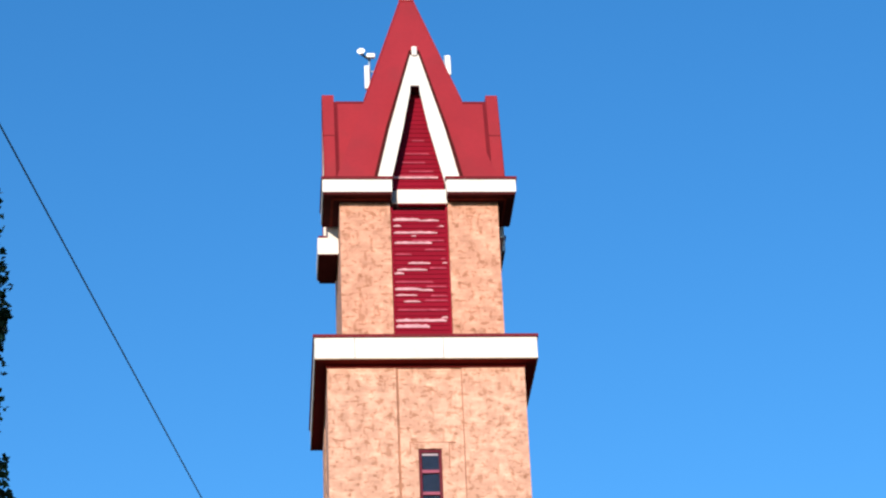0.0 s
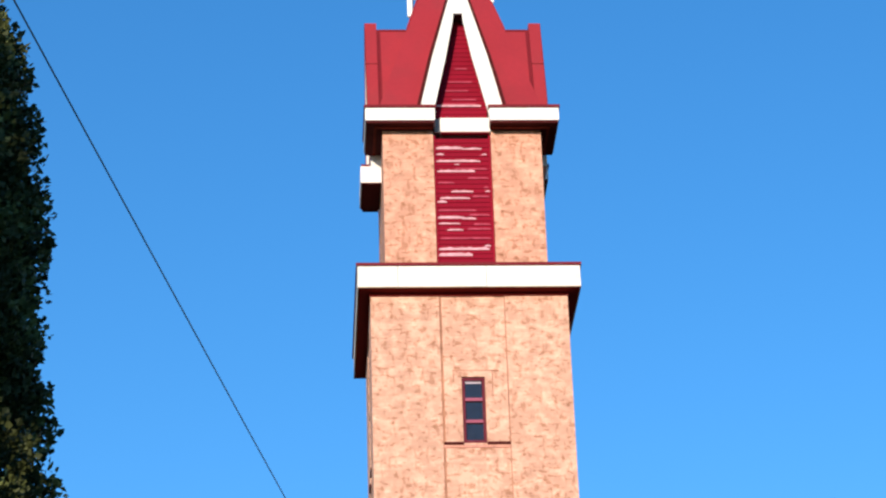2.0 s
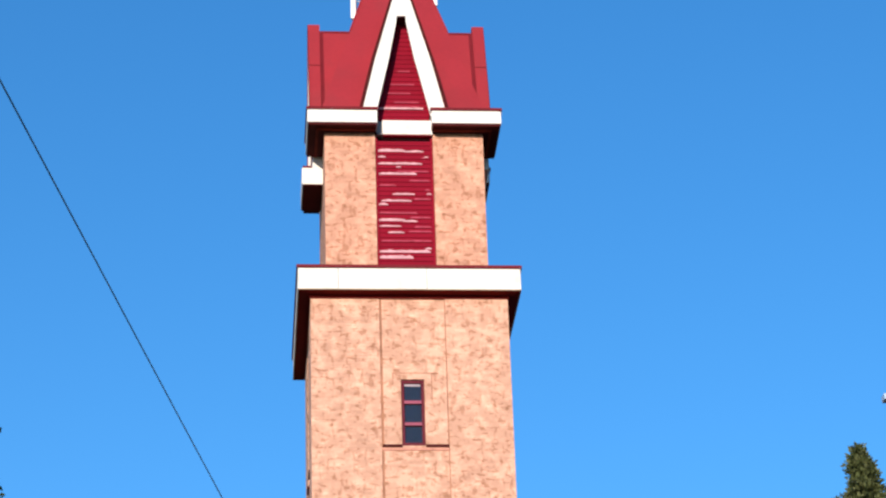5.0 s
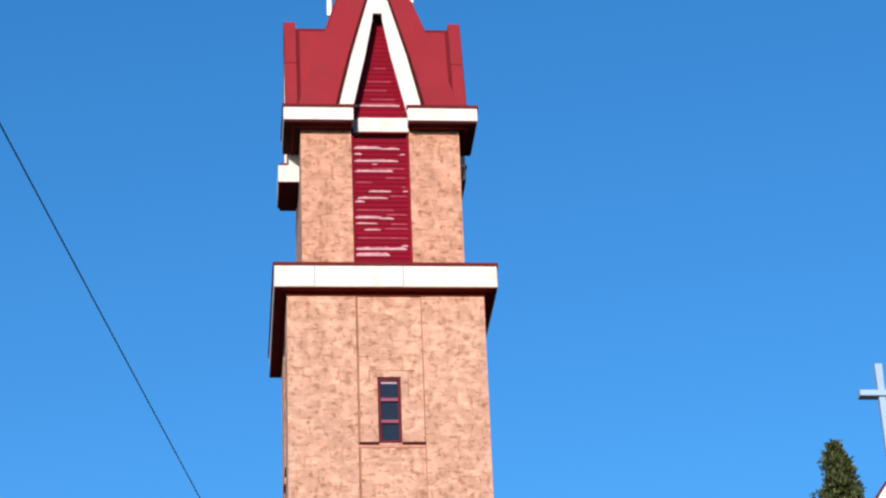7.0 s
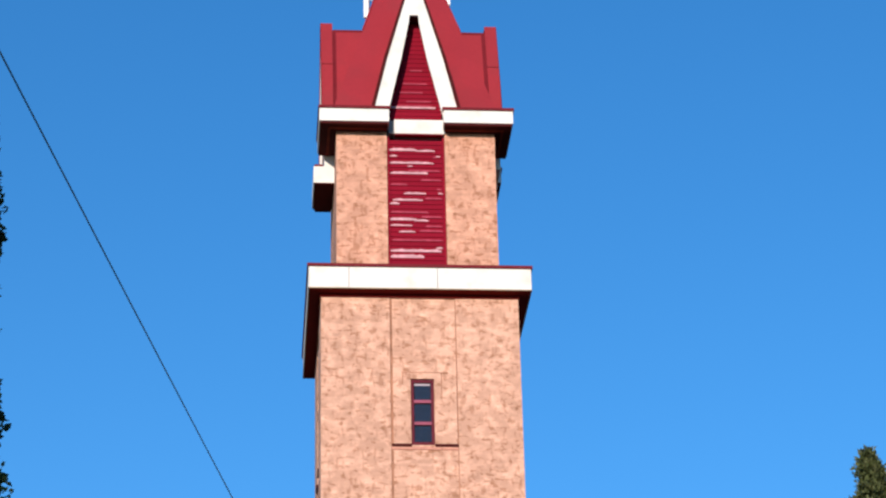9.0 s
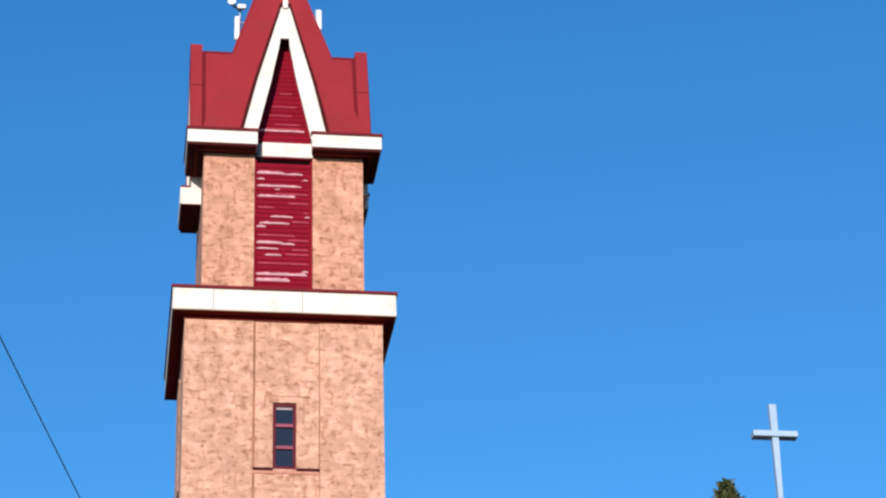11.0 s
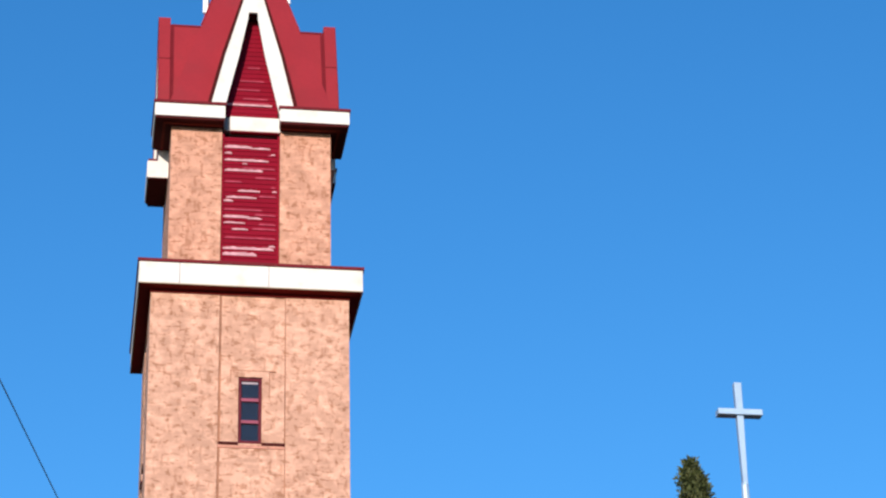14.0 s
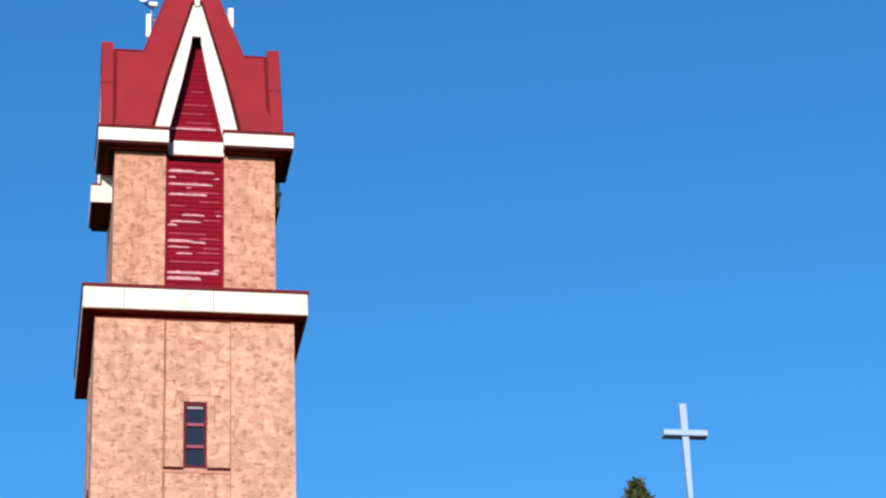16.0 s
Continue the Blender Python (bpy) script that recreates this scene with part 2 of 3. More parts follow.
shade_wall = part("shade_wall", pierced(xs, zs, holes, -72.4, -72.0), PLASTER)
tagged(shade_wall, "plain tall plastered wall with openings, added unseen to shade the yard", "wall", kind="structure")

shaft_walls = []
zs = [0] + [v for w in sorted(WINDOWS) for v in w] + [27.13]
for k, m in enumerate(TURNS):
    w = part("pilaster", box(B(), -A1 + 0.0025, PL, -A1 + 0.0025, -1.9, 0, Z1B + 0.02), BRICK, tower, "flat brick pilaster of the shaft", m)
    shaft_walls.append(w)
    part("pilaster", box(B(), PR, 1.9, -A1 + 0.0025, -1.9, 0, Z1B + 0.02), BRICK, tower, "flat brick pilaster of the shaft", m)
    part("head_band", box(B(), PL, PR, -A1 + 0.0025, -1.9, 27.13, Z1B + 0.02), BRICK, tower, "", m)
    part("joint", box(B(), PL, PL + 0.058, -A1 + 0.028, -1.9, 0, 27.13), JOINT, tower, "brown vertical joint", m)
    part("joint", box(B(), PR - 0.022, PR, -A1 + 0.027, -1.9, 0, 27.13), JOINT, tower, "brown vertical joint", m)
    part("recessed_panel", pierced([PL + 0.058, WX0, WX1, PR - 0.022], zs, {(1, 1), (1, 3)}, -A1 + 0.0285, -1.9), BRICK, tower, "recessed brick panel with window openings", m)

piers = []
for k, m in enumerate(TURNS):
    bm = box(B(), -A2 + 0.0025, -0.70, -A2 + 0.0025, -0.70, Z1T - 0.3, Z2B + 0.02)
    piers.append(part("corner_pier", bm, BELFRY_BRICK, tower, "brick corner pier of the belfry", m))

# lower cornice: soffit body, white panels, flashing
cor = part("cornice", prism(B(), [(-B1 + 0.03, -B1 + 0.03), (B1 - 0.03, -B1 + 0.03), (B1 - 0.03, B1 - 0.03), (-B1 + 0.03, B1 - 0.03)], Z1B, Z1T, "z"), SOFFIT_RED, tower, "deep overhanging cornice with red-brown soffit")
JOINTS = [-B1, -1.66, 0.40, B1]
for k, m in enumerate(TURNS):
    for a, b in zip(JOINTS, JOINTS[1:]):
        a2, b2 = a + (0.028 if a == -B1 else 0.005), b - (0 if b == B1 else 0.005)
        part("fascia_panel", bevelled(box(B(), a2, b2, -B1, -B1 + 0.026, Z1B + 0.034, Z1T), 0.004), PANEL, cor, "white sheet fascia", m)
for k, m in enumerate(TURNS):
    part("drip_edge", box(B(), -B1 - 0.004, B1 + 0.004, -B1 - 0.006, -B1 + 0.02, Z1B + 0.012, Z1B + 0.032), DRIP, cor, "tan weathered drip edge", m)
bm = B()
lo = [bm.verts.new((x * (B1 + 0.035), y * (B1 + 0.035), Z1T + 0.002)) for x, y in ((-1, -1), (1, -1), (1, 1), (-1, 1))]
md = [bm.verts.new((x * (B1 + 0.035), y * (B1 + 0.035), Z1T + 0.075)) for x, y in ((-1, -1), (1, -1), (1, 1), (-1, 1))]
hi = [bm.verts.new((x * 1.8, y * 1.8, Z1T + 0.28)) for x, y in ((-1, -1), (1, -1), (1, 1), (-1, 1))]
bm.faces.new(lo[::-1])
bm.faces.new(hi)
for i in range(4):
    j = (i + 1) % 4
    bm.faces.new((lo[i], lo[j], md[j], md[i]))
    bm.faces.new((md[i], md[j], hi[j], hi[i]))
part("flashing", bm, TRIM, cor, "dark red sheet metal capping")

for k, m in enumerate(TURNS):
    part("frieze_board", bevelled(box(B(), -A1 - 0.024, A1 + 0.022, -A1 - 0.026, -A1 + 0.02, Z1B - 0.082, Z1B - 0.003), 0.004), SOFFIT_RED, cor, "dark red board under the soffit", m)

# upper cornice: four corner pieces, cut open in the middle of each side
def corner_outline(grow):
    o, e, i = B2 + grow, 0.66 - grow, A2 - 0.05
    return [(-o, -o), (-e, -o), (-e, -i), (-i, -i), (-i, -e), (-o, -e)]


cmesh = [mesh_of("cornice_corner", prism(B(), corner_outline(-0.025), Z2B, Z2T, "z"), SOFFIT),
         mesh_of("fascia", prism(B(), corner_outline(0.0), Z2B + 0.06, Z2T - 0.01, "z"), PANEL),
         mesh_of("flashing", prism(B(), corner_outline(0.03), Z2T + 0.002, Z2T + 0.07, "z"), TRIM)]
bm = box(B(), -2.12, -0.72, -2.13, -2.07, Z2B - 0.03, Z2B - 0.002)
box(bm, -2.13, -2.07, -2.06, -0.72, Z2B - 0.03, Z2B - 0.002)
gm_batten = mesh_of("soffit_batten", bm, BATTEN)
for m in TURNS:
    cc = part("cornice_corner", cmesh[0], None, tower, "corner piece of the upper cornice, brown soffit", m)
    part("fascia", cmesh[1], None, cc, "white sheet fascia")
    part("flashing", cmesh[2], None, cc, "dark red capping")
    part("soffit_batten", gm_batten, None, cc, "red-brown batten along the soffit")

# belfry deck under the roof
part("belfry_deck", box(B(), -1.88, 1.88, -1.88, 1.88, Z2B + 0.03, Z2T - 0.03), SOFFIT, tower)

# spire
def spire_half(z):
    return 0.17 + (38.82 - z) * 0.283


bm = B()
Z0, Z9 = 32.16, 38.82
corner = [[bm.verts.new((x * spire_half(z), y * spire_half(z), z)) for x, y in ((-1, -1), (1, -1), (1, 1), (-1, 1))] for z in (Z0, Z9)]
for i in range(4):
    turn = pose(0, 0, 0, 0, 0, 90 * i)
    cut = [bm.verts.new(turn @ Vector((x, -spire_half(z), z))) for x, z in ((-0.90, Z0), (0, 35.68), (0.90, Z0))]
    j = (i + 1) % 4
    bm.faces.new((corner[0][i], *cut, corner[0][j], corner[1][j], corner[1][i]))
bm.faces.new(corner[1])
spire = part("spire", bm, ROOF, tower, "steep pyramid spire of red sheet metal")
bm = B()
prism(bm, [(-0.2, -0.2), (0.2, -0.2), (0.2, 0.2), (-0.2, 0.2)], 38.79, 38.87, "z")
part("spire_cap", bevelled(bm, 0.02), ROOF, spire, "flat sheet metal cap")
part("finial_base", bevelled(box(B(), -0.10, 0.10, -0.10, 0.10, 38.872, 39.06), 0.02), PANEL, spire, "pale block on the tip")
for k, m in enumerate(TURNS):
    z0, z1 = 35.1, 38.8
    bm = B()
    tube(bm, (-spire_half(z0), -spire_half(z0), z0), (-spire_half(z1), -spire_half(z1), z1), 0.022, 0.022, 6)
    part("hip_ridge", bm, ROOF, spire, "", m)

# four gables
GZ, GW = 35.74, 0.97
def lambda_outline(w, top, thick, foot=32.16, bow=0.05):
    """A steep pointed arch with a narrow flat top and slightly bowed sides."""
    a, i, low, mid = 0.13, 0.13 - thick * 0.3, top - 0.12, 33.69
    h = w + (a - w) * (mid - foot) / (top - foot) + bow
    hi = h - thick
    return [(-w, foot), (-h, mid), (-a, top), (a, top), (h, mid), (w, foot), (w - thick, foot), (hi, mid), (i, low), (-i, low), (-hi, mid), (-(w - thick), foot)]


OPENING = [(0.745, 31.85), (0.335, 33.69), (0.135, 34.74), (0.12, 34.92)]
RIGHT = [(0.70, 31.85), (0.29, 33.69), (0.105, 34.74), (0.10, 34.92)]
board = [(-1.05, 32.17), (-0.70, 33.69), (-0.125, 35.86), (0.125, 35.86), (0.69, 33.69), (1.02, 32.17), (0.79, 31.85)] + RIGHT + [(-x, z) for x, z in OPENING[::-1]] + [(-0.79, 31.85)]
# left and top reveal only; its dark brown carries the shade behind the board
reveal = [(0.14, 34.92)] + [(-x, z) for x, z in OPENING[::-1]] + [(-x - 0.04, z + 0.04 * (z > 34.8)) for x, z in OPENING] + [(0.14, 34.96)]
gm_roof = mesh_of("gable_roof", prism(B(), lambda_outline(GW, GZ, 0.05), -2.18, -0.15), ROOF)
gm_verge = mesh_of("verge", prism(B(), lambda_outline(GW + 0.095, GZ + 0.20, 0.04, bow=0.04), -2.245, -1.95), ROOF)
gm_reveal = mesh_of("reveal", prism(B(), reveal, -2.173, -1.83), SOFFIT)
gm_flash = []
for sgn in (-1, 1):
    fb = B()
    pts = [(sgn * (GW + 0.014), 32.16), (sgn * 0.68, 33.69), (sgn * 0.142, GZ), (sgn * 0.10, GZ), (sgn * 0.62, 33.69), (sgn * (GW - 0.03), 32.16)]
    prism(fb, pts, -1.948, -1.86)
    gm_flash.append(mesh_of("verge_flashing", fb, TRIM))
gm_ridge = mesh_of("ridge_cap", prism(B(), [(-0.155, GZ - 0.055), (-0.135, GZ + 0.012), (0.135, GZ + 0.012), (0.155, GZ - 0.055)], -1.90, -1.0), TRIM)
gm_edge = mesh_of("verge_edge", prism(B(), lambda_outline(GW + 0.145, GZ + 0.2, 0.085, bow=0.048), -2.255, -2.247), SOFFIT)
gm_board = mesh_of("bargeboard", prism(B(), board, -2.235, -2.175), PANEL)
gm_seam = [mesh_of("sheet_seam", box(B(), min(q * 0.48, q * 0.523), max(q * 0.48, q * 0.523), -2.249, -1.946, 34.50, 34.518), TRIM) for q in (-1, 1)]
gm_cap = mesh_of("gable_cap", bevelled(box(B(), -0.065, 0.065, -2.29, -2.24, 35.78, 36.04), 0.01), PANEL)
gm_ledge = mesh_of("ledge", bevelled(box(B(), -0.52, 0.70, -2.20, -1.55, 31.56, 31.95), 0.008), PANEL)
gm_front = mesh_of("ledge", bevelled(box(B(), -0.52, 0.70, -1.975, -1.50, 31.715, 32.105), 0.008), PANEL)
# grey block stands in for the shade on the ledge's left end
gm_end = mesh_of("ledge_end", bevelled(box(B(), -0.66, -0.53, -1.965, -1.60, 31.715, 32.07), 0.008), GREY)
gm_ledge_soffit = mesh_of("ledge_soffit", box(B(), -0.50, 0.66, -1.95, -1.80, 31.69, 31.712), SLAT)
gm_step = B()
prism(gm_step, [(-1.9, 31.03), (-2.43, 31.03), (-2.43, 31.48), (-2.17, 31.48), (-2.17, 31.88), (-1.9, 31.88)], -0.67, 0.72)
bmesh.ops.rotate(gm_step, verts=gm_step.verts[:], matrix=pose(0, 0, 0, 0, 0, 90).to_3x3())
gm_step = mesh_of("ledge", gm_step, PANEL)
gm_step_soffit = mesh_of("ledge_soffit", box(B(), -0.70, 0.66, -2.40, -1.94, 31.0, 31.027), SOFFIT)
gm_back = mesh_of("gable_backing", prism(B(), [(-0.82, 31.9), (0.82, 31.9), (0.1, 35.2), (-0.1, 35.2)], -1.60, -1.56), SLAT)
gm_jamb = mesh_of("jamb", bevelled(box(B(), -0.03, 0.03, -0.025, 0.025, 28.0, 31.685), 0.006), SLAT)
# near-black sheet: the dark behind the slats, put into its colour
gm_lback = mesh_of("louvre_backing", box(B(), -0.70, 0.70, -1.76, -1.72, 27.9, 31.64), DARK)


def slat_mesh(half, depth=0.026, tall=0.128, lean=0.02):
    bm = B()
    vs = [bm.verts.new((x, yy + ll, z)) for x in (-half, half) for yy, ll, z in ((0, -lean, 0), (depth, -lean, 0), (depth, 0, tall), (0, 0, tall))]
    for f in ((0, 1, 2, 3), (7, 6, 5, 4), (0, 4, 5, 1), (1, 5, 6, 2), (2, 6, 7, 3), (3, 7, 4, 0)):
        bm.faces.new([vs[i] for i in f])
    return mesh_of("slat", bm, SLAT)


PITCH = 0.125
full_slat = slat_mesh(0.665)
gable_slats = []
z = 31.92
while z < 35.2:
    half = min(0.80, (35.5 - z) * 0.235)
    gable_slats.append((z, slat_mesh(half, lean=0.016)))
    z += PITCH
# worn strips: from x, to x, height, thickness
WEAR = [(-0.63, 0.04, 31.3, 0.06), (-0.01, 0.47, 31.29, 0.04), (-0.63, -0.45, 31.14, 0.04), (0.48, 0.59, 31.14, 0.03), (-0.63, 0.43, 30.95, 0.05), (-0.2, -0.08, 30.87, 0.03),
        (-0.62, 0.29, 30.67, 0.05), (-0.3, 0.23, 30.12, 0.045), (0.52, 0.64, 30.13, 0.03), (-0.57, 0.15, 29.94, 0.045), (-0.64, -0.41, 29.84, 0.05), (-0.65, 0.0, 29.41, 0.06),
        (-0.06, 0.28, 29.39, 0.04), (-0.63, -0.11, 29.26, 0.035), (-0.43, -0.04, 29.09, 0.035), (-0.66, 0.57, 28.57, 0.06), (-0.66, 0.16, 28.41, 0.07), (0.45, 0.6, 28.66, 0.04)]
# faded strips, where the paint has thinned: from x, to x, height
FADE = [(0.40, 0.52, 31.16), (-0.2, 0.6, 30.80), (0.1, 0.62, 30.52), (-0.62, -0.2, 30.40), (0.48, 0.62, 30.27), (0.2, 0.63, 30.02), (-0.63, 0.3, 29.72), (0.1, 0.62, 29.60),
        (0.2, 0.62, 29.35), (0.05, 0.63, 29.16), (-0.6, 0.2, 28.86), (0.1, 0.62, 28.92), (-0.6, 0.6, 28.22)]
GABLE_FADE = [(-0.28, 0.3, 33.22), (-0.36, 0.2, 32.93), (-0.2, 0.4, 32.75), (-0.42, 0.42, 32.62), (-0.1, 0.2, 33.6)]
for k, m in enumerate(TURNS):
    g = part("gable_roof", gm_roof, None, tower, "small steep red metal gable", m)
    part("verge", gm_verge, None, g, "raised red metal verge")
    part("bargeboard", gm_board, None, g, "white pointed bargeboard")
    part("reveal", gm_reveal, None, g, "reveal behind the bargeboard, dark brown for its shade")
    part("gable_backing", gm_back, None, g)
    for me in gm_seam if k in (1, 2) else ():
        part("sheet_seam", me, None, g, "dark folded seam across the verge")
    for me in gm_flash:
        part("verge_flashing", me, None, g, "dark red flashing strip")
    part("ridge_cap", gm_ridge, None, g, "dark red ridge cap")
    part("verge_edge", gm_edge, None, g, "dark red verge edge")
    if k == 0:
        part("gable_cap", gm_cap, None, g, "small pale cap at the peak")
        part("bare_strip", box(B(), -0.60, 0.5, -1.845, -1.82, 32.49, 32.54), WORN, g, "pale strip across the slats")
        for a, b, z in GABLE_FADE:
            zz = 31.92 + PITCH * math.floor((z - 31.92) / PITCH)
            part("faded_strip", box(B(), a, b, -0.004, 0.008, 0.01, 0.05), FADED, g, "pale pink strip of thin paint", pose(0, -1.822, zz, -7.1))
    for z, me in gable_slats:
        part("slat", me, None, g, "", pose(0, -1.80, z))
    if k == 1:
        led = part("ledge", gm_step, None, tower, "stepped white boxed ledge over the louvre", m)
        part("ledge_soffit", gm_step_soffit, None, led, "brown underside")
    else:
        led = part("ledge", gm_front if k == 0 else gm_ledge, None, tower, "white boxed ledge over the louvre", m)
        part("ledge_soffit", gm_ledge_soffit, None, led)
        part("ledge_end", gm_end, None, led, "grey end block for the shade on the ledge")
    if k == 1:
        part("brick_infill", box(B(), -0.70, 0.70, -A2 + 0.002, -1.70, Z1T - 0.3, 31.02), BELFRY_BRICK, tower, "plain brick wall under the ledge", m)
        continue
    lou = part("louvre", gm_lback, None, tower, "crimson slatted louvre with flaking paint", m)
    part("jamb", gm_jamb, None, lou, "", pose(-0.668, -1.838, 0))
    part("jamb", gm_jamb, None, lou, "", pose(0.668, -1.838, 0))
    z = 27.98
    while z < 31.58:
        part("slat", full_slat, None, lou, "", pose(0, -1.82, z))
        z += PITCH
    if k == 0:
        for a, b, z in FADE:
            zz = 27.98 + PITCH * math.floor((z - 27.98) / PITCH)
            part("faded_strip", prism(B(), [(a, 0), (a + 0.04, 0.05), (b - 0.05, 0.045), (b, 0)], -0.004, 0.008), FADED, lou, "pale pink strip of thin paint", pose(0, -1.842, zz + 0.01, -8.9))
        for a, b, z, t in WEAR:
            bm = B()
            rnd = random.Random(int(z * 100))
            n = max(3, int((b - a) / 0.09))
            tops = [(a + (b - a) * i / n, t * 1.35 * rnd.uniform(0.75, 1.15) * (0.55 if i in (0, n) else 1)) for i in range(n + 1)]
            prism(bm, [(a, 0)] + [(x, h) for x, h in tops] + [(b, 0)], -0.004, 0.01)
            part("bare_strip", bm, WORN, lou, "pale bare strip where paint has flaked", pose(0, -1.848, z, -8.9))

# windows
def window(z0, z1, m):
    w = part("window", bevelled(box(B(), WX0, WX0 + 0.07, -2.262, -2.16, z0, z1), 0.004), FRAME, tower, "narrow maroon three-pane window", m)
    part("frame_stile", bevelled(box(B(), WX1 - 0.07, WX1, -2.262, -2.16, z0, z1), 0.004), FRAME, w)
    third = (z1 - z0) / 3
    for i in range(4):
        zc = z0 + i * third
        h = 0.075
        za = min(max(zc - h / 2, z0), z1 - h)
        # middle rails lighter mauve: light on their tops is put into the colour
        part("frame_rail", box(B(), WX0 + 0.07, WX1 - 0.07, -2.255, -2.165, za, za + h), RAIL if i in (1, 2) else FRAME, w, "mauve rail, lightened as if lit" if i in (1, 2) else "")
    for i in range(3):
        part("pane", box(B(), WX0 + 0.045, WX1 - 0.045, -2.205, -2.199, z0 + i * third + 0.02, z0 + (i + 1) * third - 0.02), PANE, w)
    part("window_sill", bevelled(box(B(), PL + 0.01, PR - 0.01, -2.289, -2.2, z0 - 0.12, z0 - 0.045), 0.006), SILL, w, "faded terracotta sill")
    # dark strips stand in for the shade gap between surround and sill
    for a, b in ((PL + 0.02, WX0 - 0.003), (WX1 + 0.003, PR - 0.014)):
        part("sill_shade_strip", box(B(), a, b, -2.325, -2.2, z0 - 0.042, z0 + 0.012), SOFFIT, w, "dark brown strip for the shade under the surround")
    # pale strip paints the reflection at the top of the upper pane
    part("pane_reflection", box(B(), WX0 + 0.085, WX1 - 0.085, -2.216, -2.208, z1 - 0.135, z1 - 0.065), GLINT, w, "pale grey strip for the reflection in the top pane")
    bm = B()
    box(bm, PL + 0.062, WX0 - 0.005, -2.30, -2.2, z0 + 0.014, z1 + 0.004)
    box(bm, WX1 + 0.005, WX1 + 0.165, -2.30, -2.2, z0 + 0.014, z1 + 0.004)
    box(bm, WX1 + 0.185, PR - 0.026, -2.30, -2.2, z0 + 0.014, z1 - 0.05)
    box(bm, WX1 + 0.165, WX1 + 0.185, -2.30, -2.2, z0 + 0.014, z1 - 0.5)
    box(bm, WX0 - 0.17, WX1 + 0.165, -2.30, -2.2, z1 + 0.006, z1 + 0.15)
    part("surround", bm, BRICK, w, "raised brick surround")
    # brown strips paint the shadow outline of the raised surround
    bm = B()
    box(bm, WX0 - 0.2, WX1 + 0.33, -2.29, -2.2, z1 + 0.155, z1 + 0.18)
    box(bm, WX1 + 0.166, WX1 + 0.184, -2.29, -2.2, z1 - 0.5, z1 + 0.15)
    box(bm, WX0 - 0.19, WX0 - 0.172, -2.303, -2.2, z1 - 0.12, z1 + 0.15)
    part("surround_joint", bm, JOINT, w, "brown shade line round the surround")


for m in TURNS[:2]:
    for z0, z1 in WINDOWS:
        window(z0, z1, m)
for i, m in enumerate(TURNS[2:]):
    for z0, z1 in WINDOWS:
        window(z0, z1, m)
part("shaft_floor", box(B(), -1.9, 1.9, -1.9, 1.9, 22.2, 22.4), DARK, tower)


# ---- antennas on the spire ----
def panel_antenna(x, y, z0, z1, side, head):
    ant = thing("panel_antenna", "white panel antenna clamped to the red spire", "antenna", (x, y, z0), "antennas on the spire")
    h = z1 - z0
    part("radome", bevelled(box(B(), -0.065, 0.065, -0.06, 0.05, 0, h), 0.02), PLASTIC, ant, "white plastic radome")
    bm = B()
    for zz in (0.12, h - 0.12):
        tube(bm, (0, 0.04, zz), (side * 0.28, 0.06, zz - 0.02), 0.022, 0.022, 6)
    tube(bm, (side * 0.07, 0.06, -0.05), (side * 0.07, 0.06, h + (0.42 if head else 0.05)), 0.025, 0.025, 8)
    part("bracket", bm, STEEL, ant, "grey steel bracket")
    if head:
        bm = B()
        tube(bm, (-0.13, -0.02, h + 0.36), (-0.15, -0.13, h + 0.39), 0.045, 0.105, 16)
        part("dish", bm, PLASTIC, ant, "small white dish")
        part("radio_unit", bevelled(box(B(), 0.0, 0.22, -0.05, 0.06, h + 0.26, h + 0.38), 0.015), PLASTIC, ant, "white radio unit")
        part("dish_arm", tube(B(), (-0.14, -0.02, h + 0.36), (0.1, 0, h + 0.18), 0.03, 0.03, 8), RUBBER, ant, "dark arm")
    return ant


panel_antenna(-1.07, 0.0, 36.2, 36.9, 1, True)
panel_antenna(1.04, 0.0, 36.62, 37.22, -1, False)

# ---- cable ----
cd = bpy.data.curves.new("cable", "CURVE")
cd.dimensions, cd.bevel_depth, cd.bevel_resolution = "3D", 0.0095, 2
CABLE = [Vector((-2.29, -2.29, 18.28)), Vector((-6.482, -33.454, 14.863))]
sp = cd.splines.new("POLY")
sp.points.add(24)
for i in range(25):
    u = i / 24 * 1.6
    p = CABLE[0].lerp(CABLE[1], u)
    p.z -= 0.075 * 4 * (u / 1.6) * (1 - u / 1.6)
    sp.points[i].co = (*p, 1)
cd.materials.append(RUBBER)
cable = new("cable", cd)
tagged(cable, "thin dark overhead cable fixed to the brick tower", "cable")

# ---- church nave with cross ----
church = thing("church", "cream plastered church with steep gable and dark red roof", "church", (9.64, -8.7, 0))
CT = 19.915
bm = B()
prism(bm, [(-6, 0), (6, 0), (6, 11.6), (0.16, CT), (-0.16, CT), (-6, 11.6)], 0, 0.5)
part("gable_wall", bm, PLASTER, church, "cream plaster gable wall")
bm = B()
box(bm, -6, -5.5, 0.5, 24, 0, 11.5)
box(bm, 5.5, 6, 0.5, 24, 0, 11.5)
box(bm, -6, 6, 24, 24.5, 0, 11.5)
part("side_wall", bm, PLASTER, church)
bm = B()
prism(bm, [(-6.2, 11.45), (-0.18, CT + 0.035), (0.18, CT + 0.035), (6.2, 11.45), (6.12, 11.4), (0.16, CT + 0.004), (-0.16, CT + 0.004), (-6.12, 11.4)], -0.05, 24.8)
part("church_roof", bm, TRIM, church, "dark red metal roof")
part("cross_stem_base", tube(B(), (0, 0.1, CT), (0, 0.1, CT + 0.45), 0.085, 0.075, 8), STEEL, church)
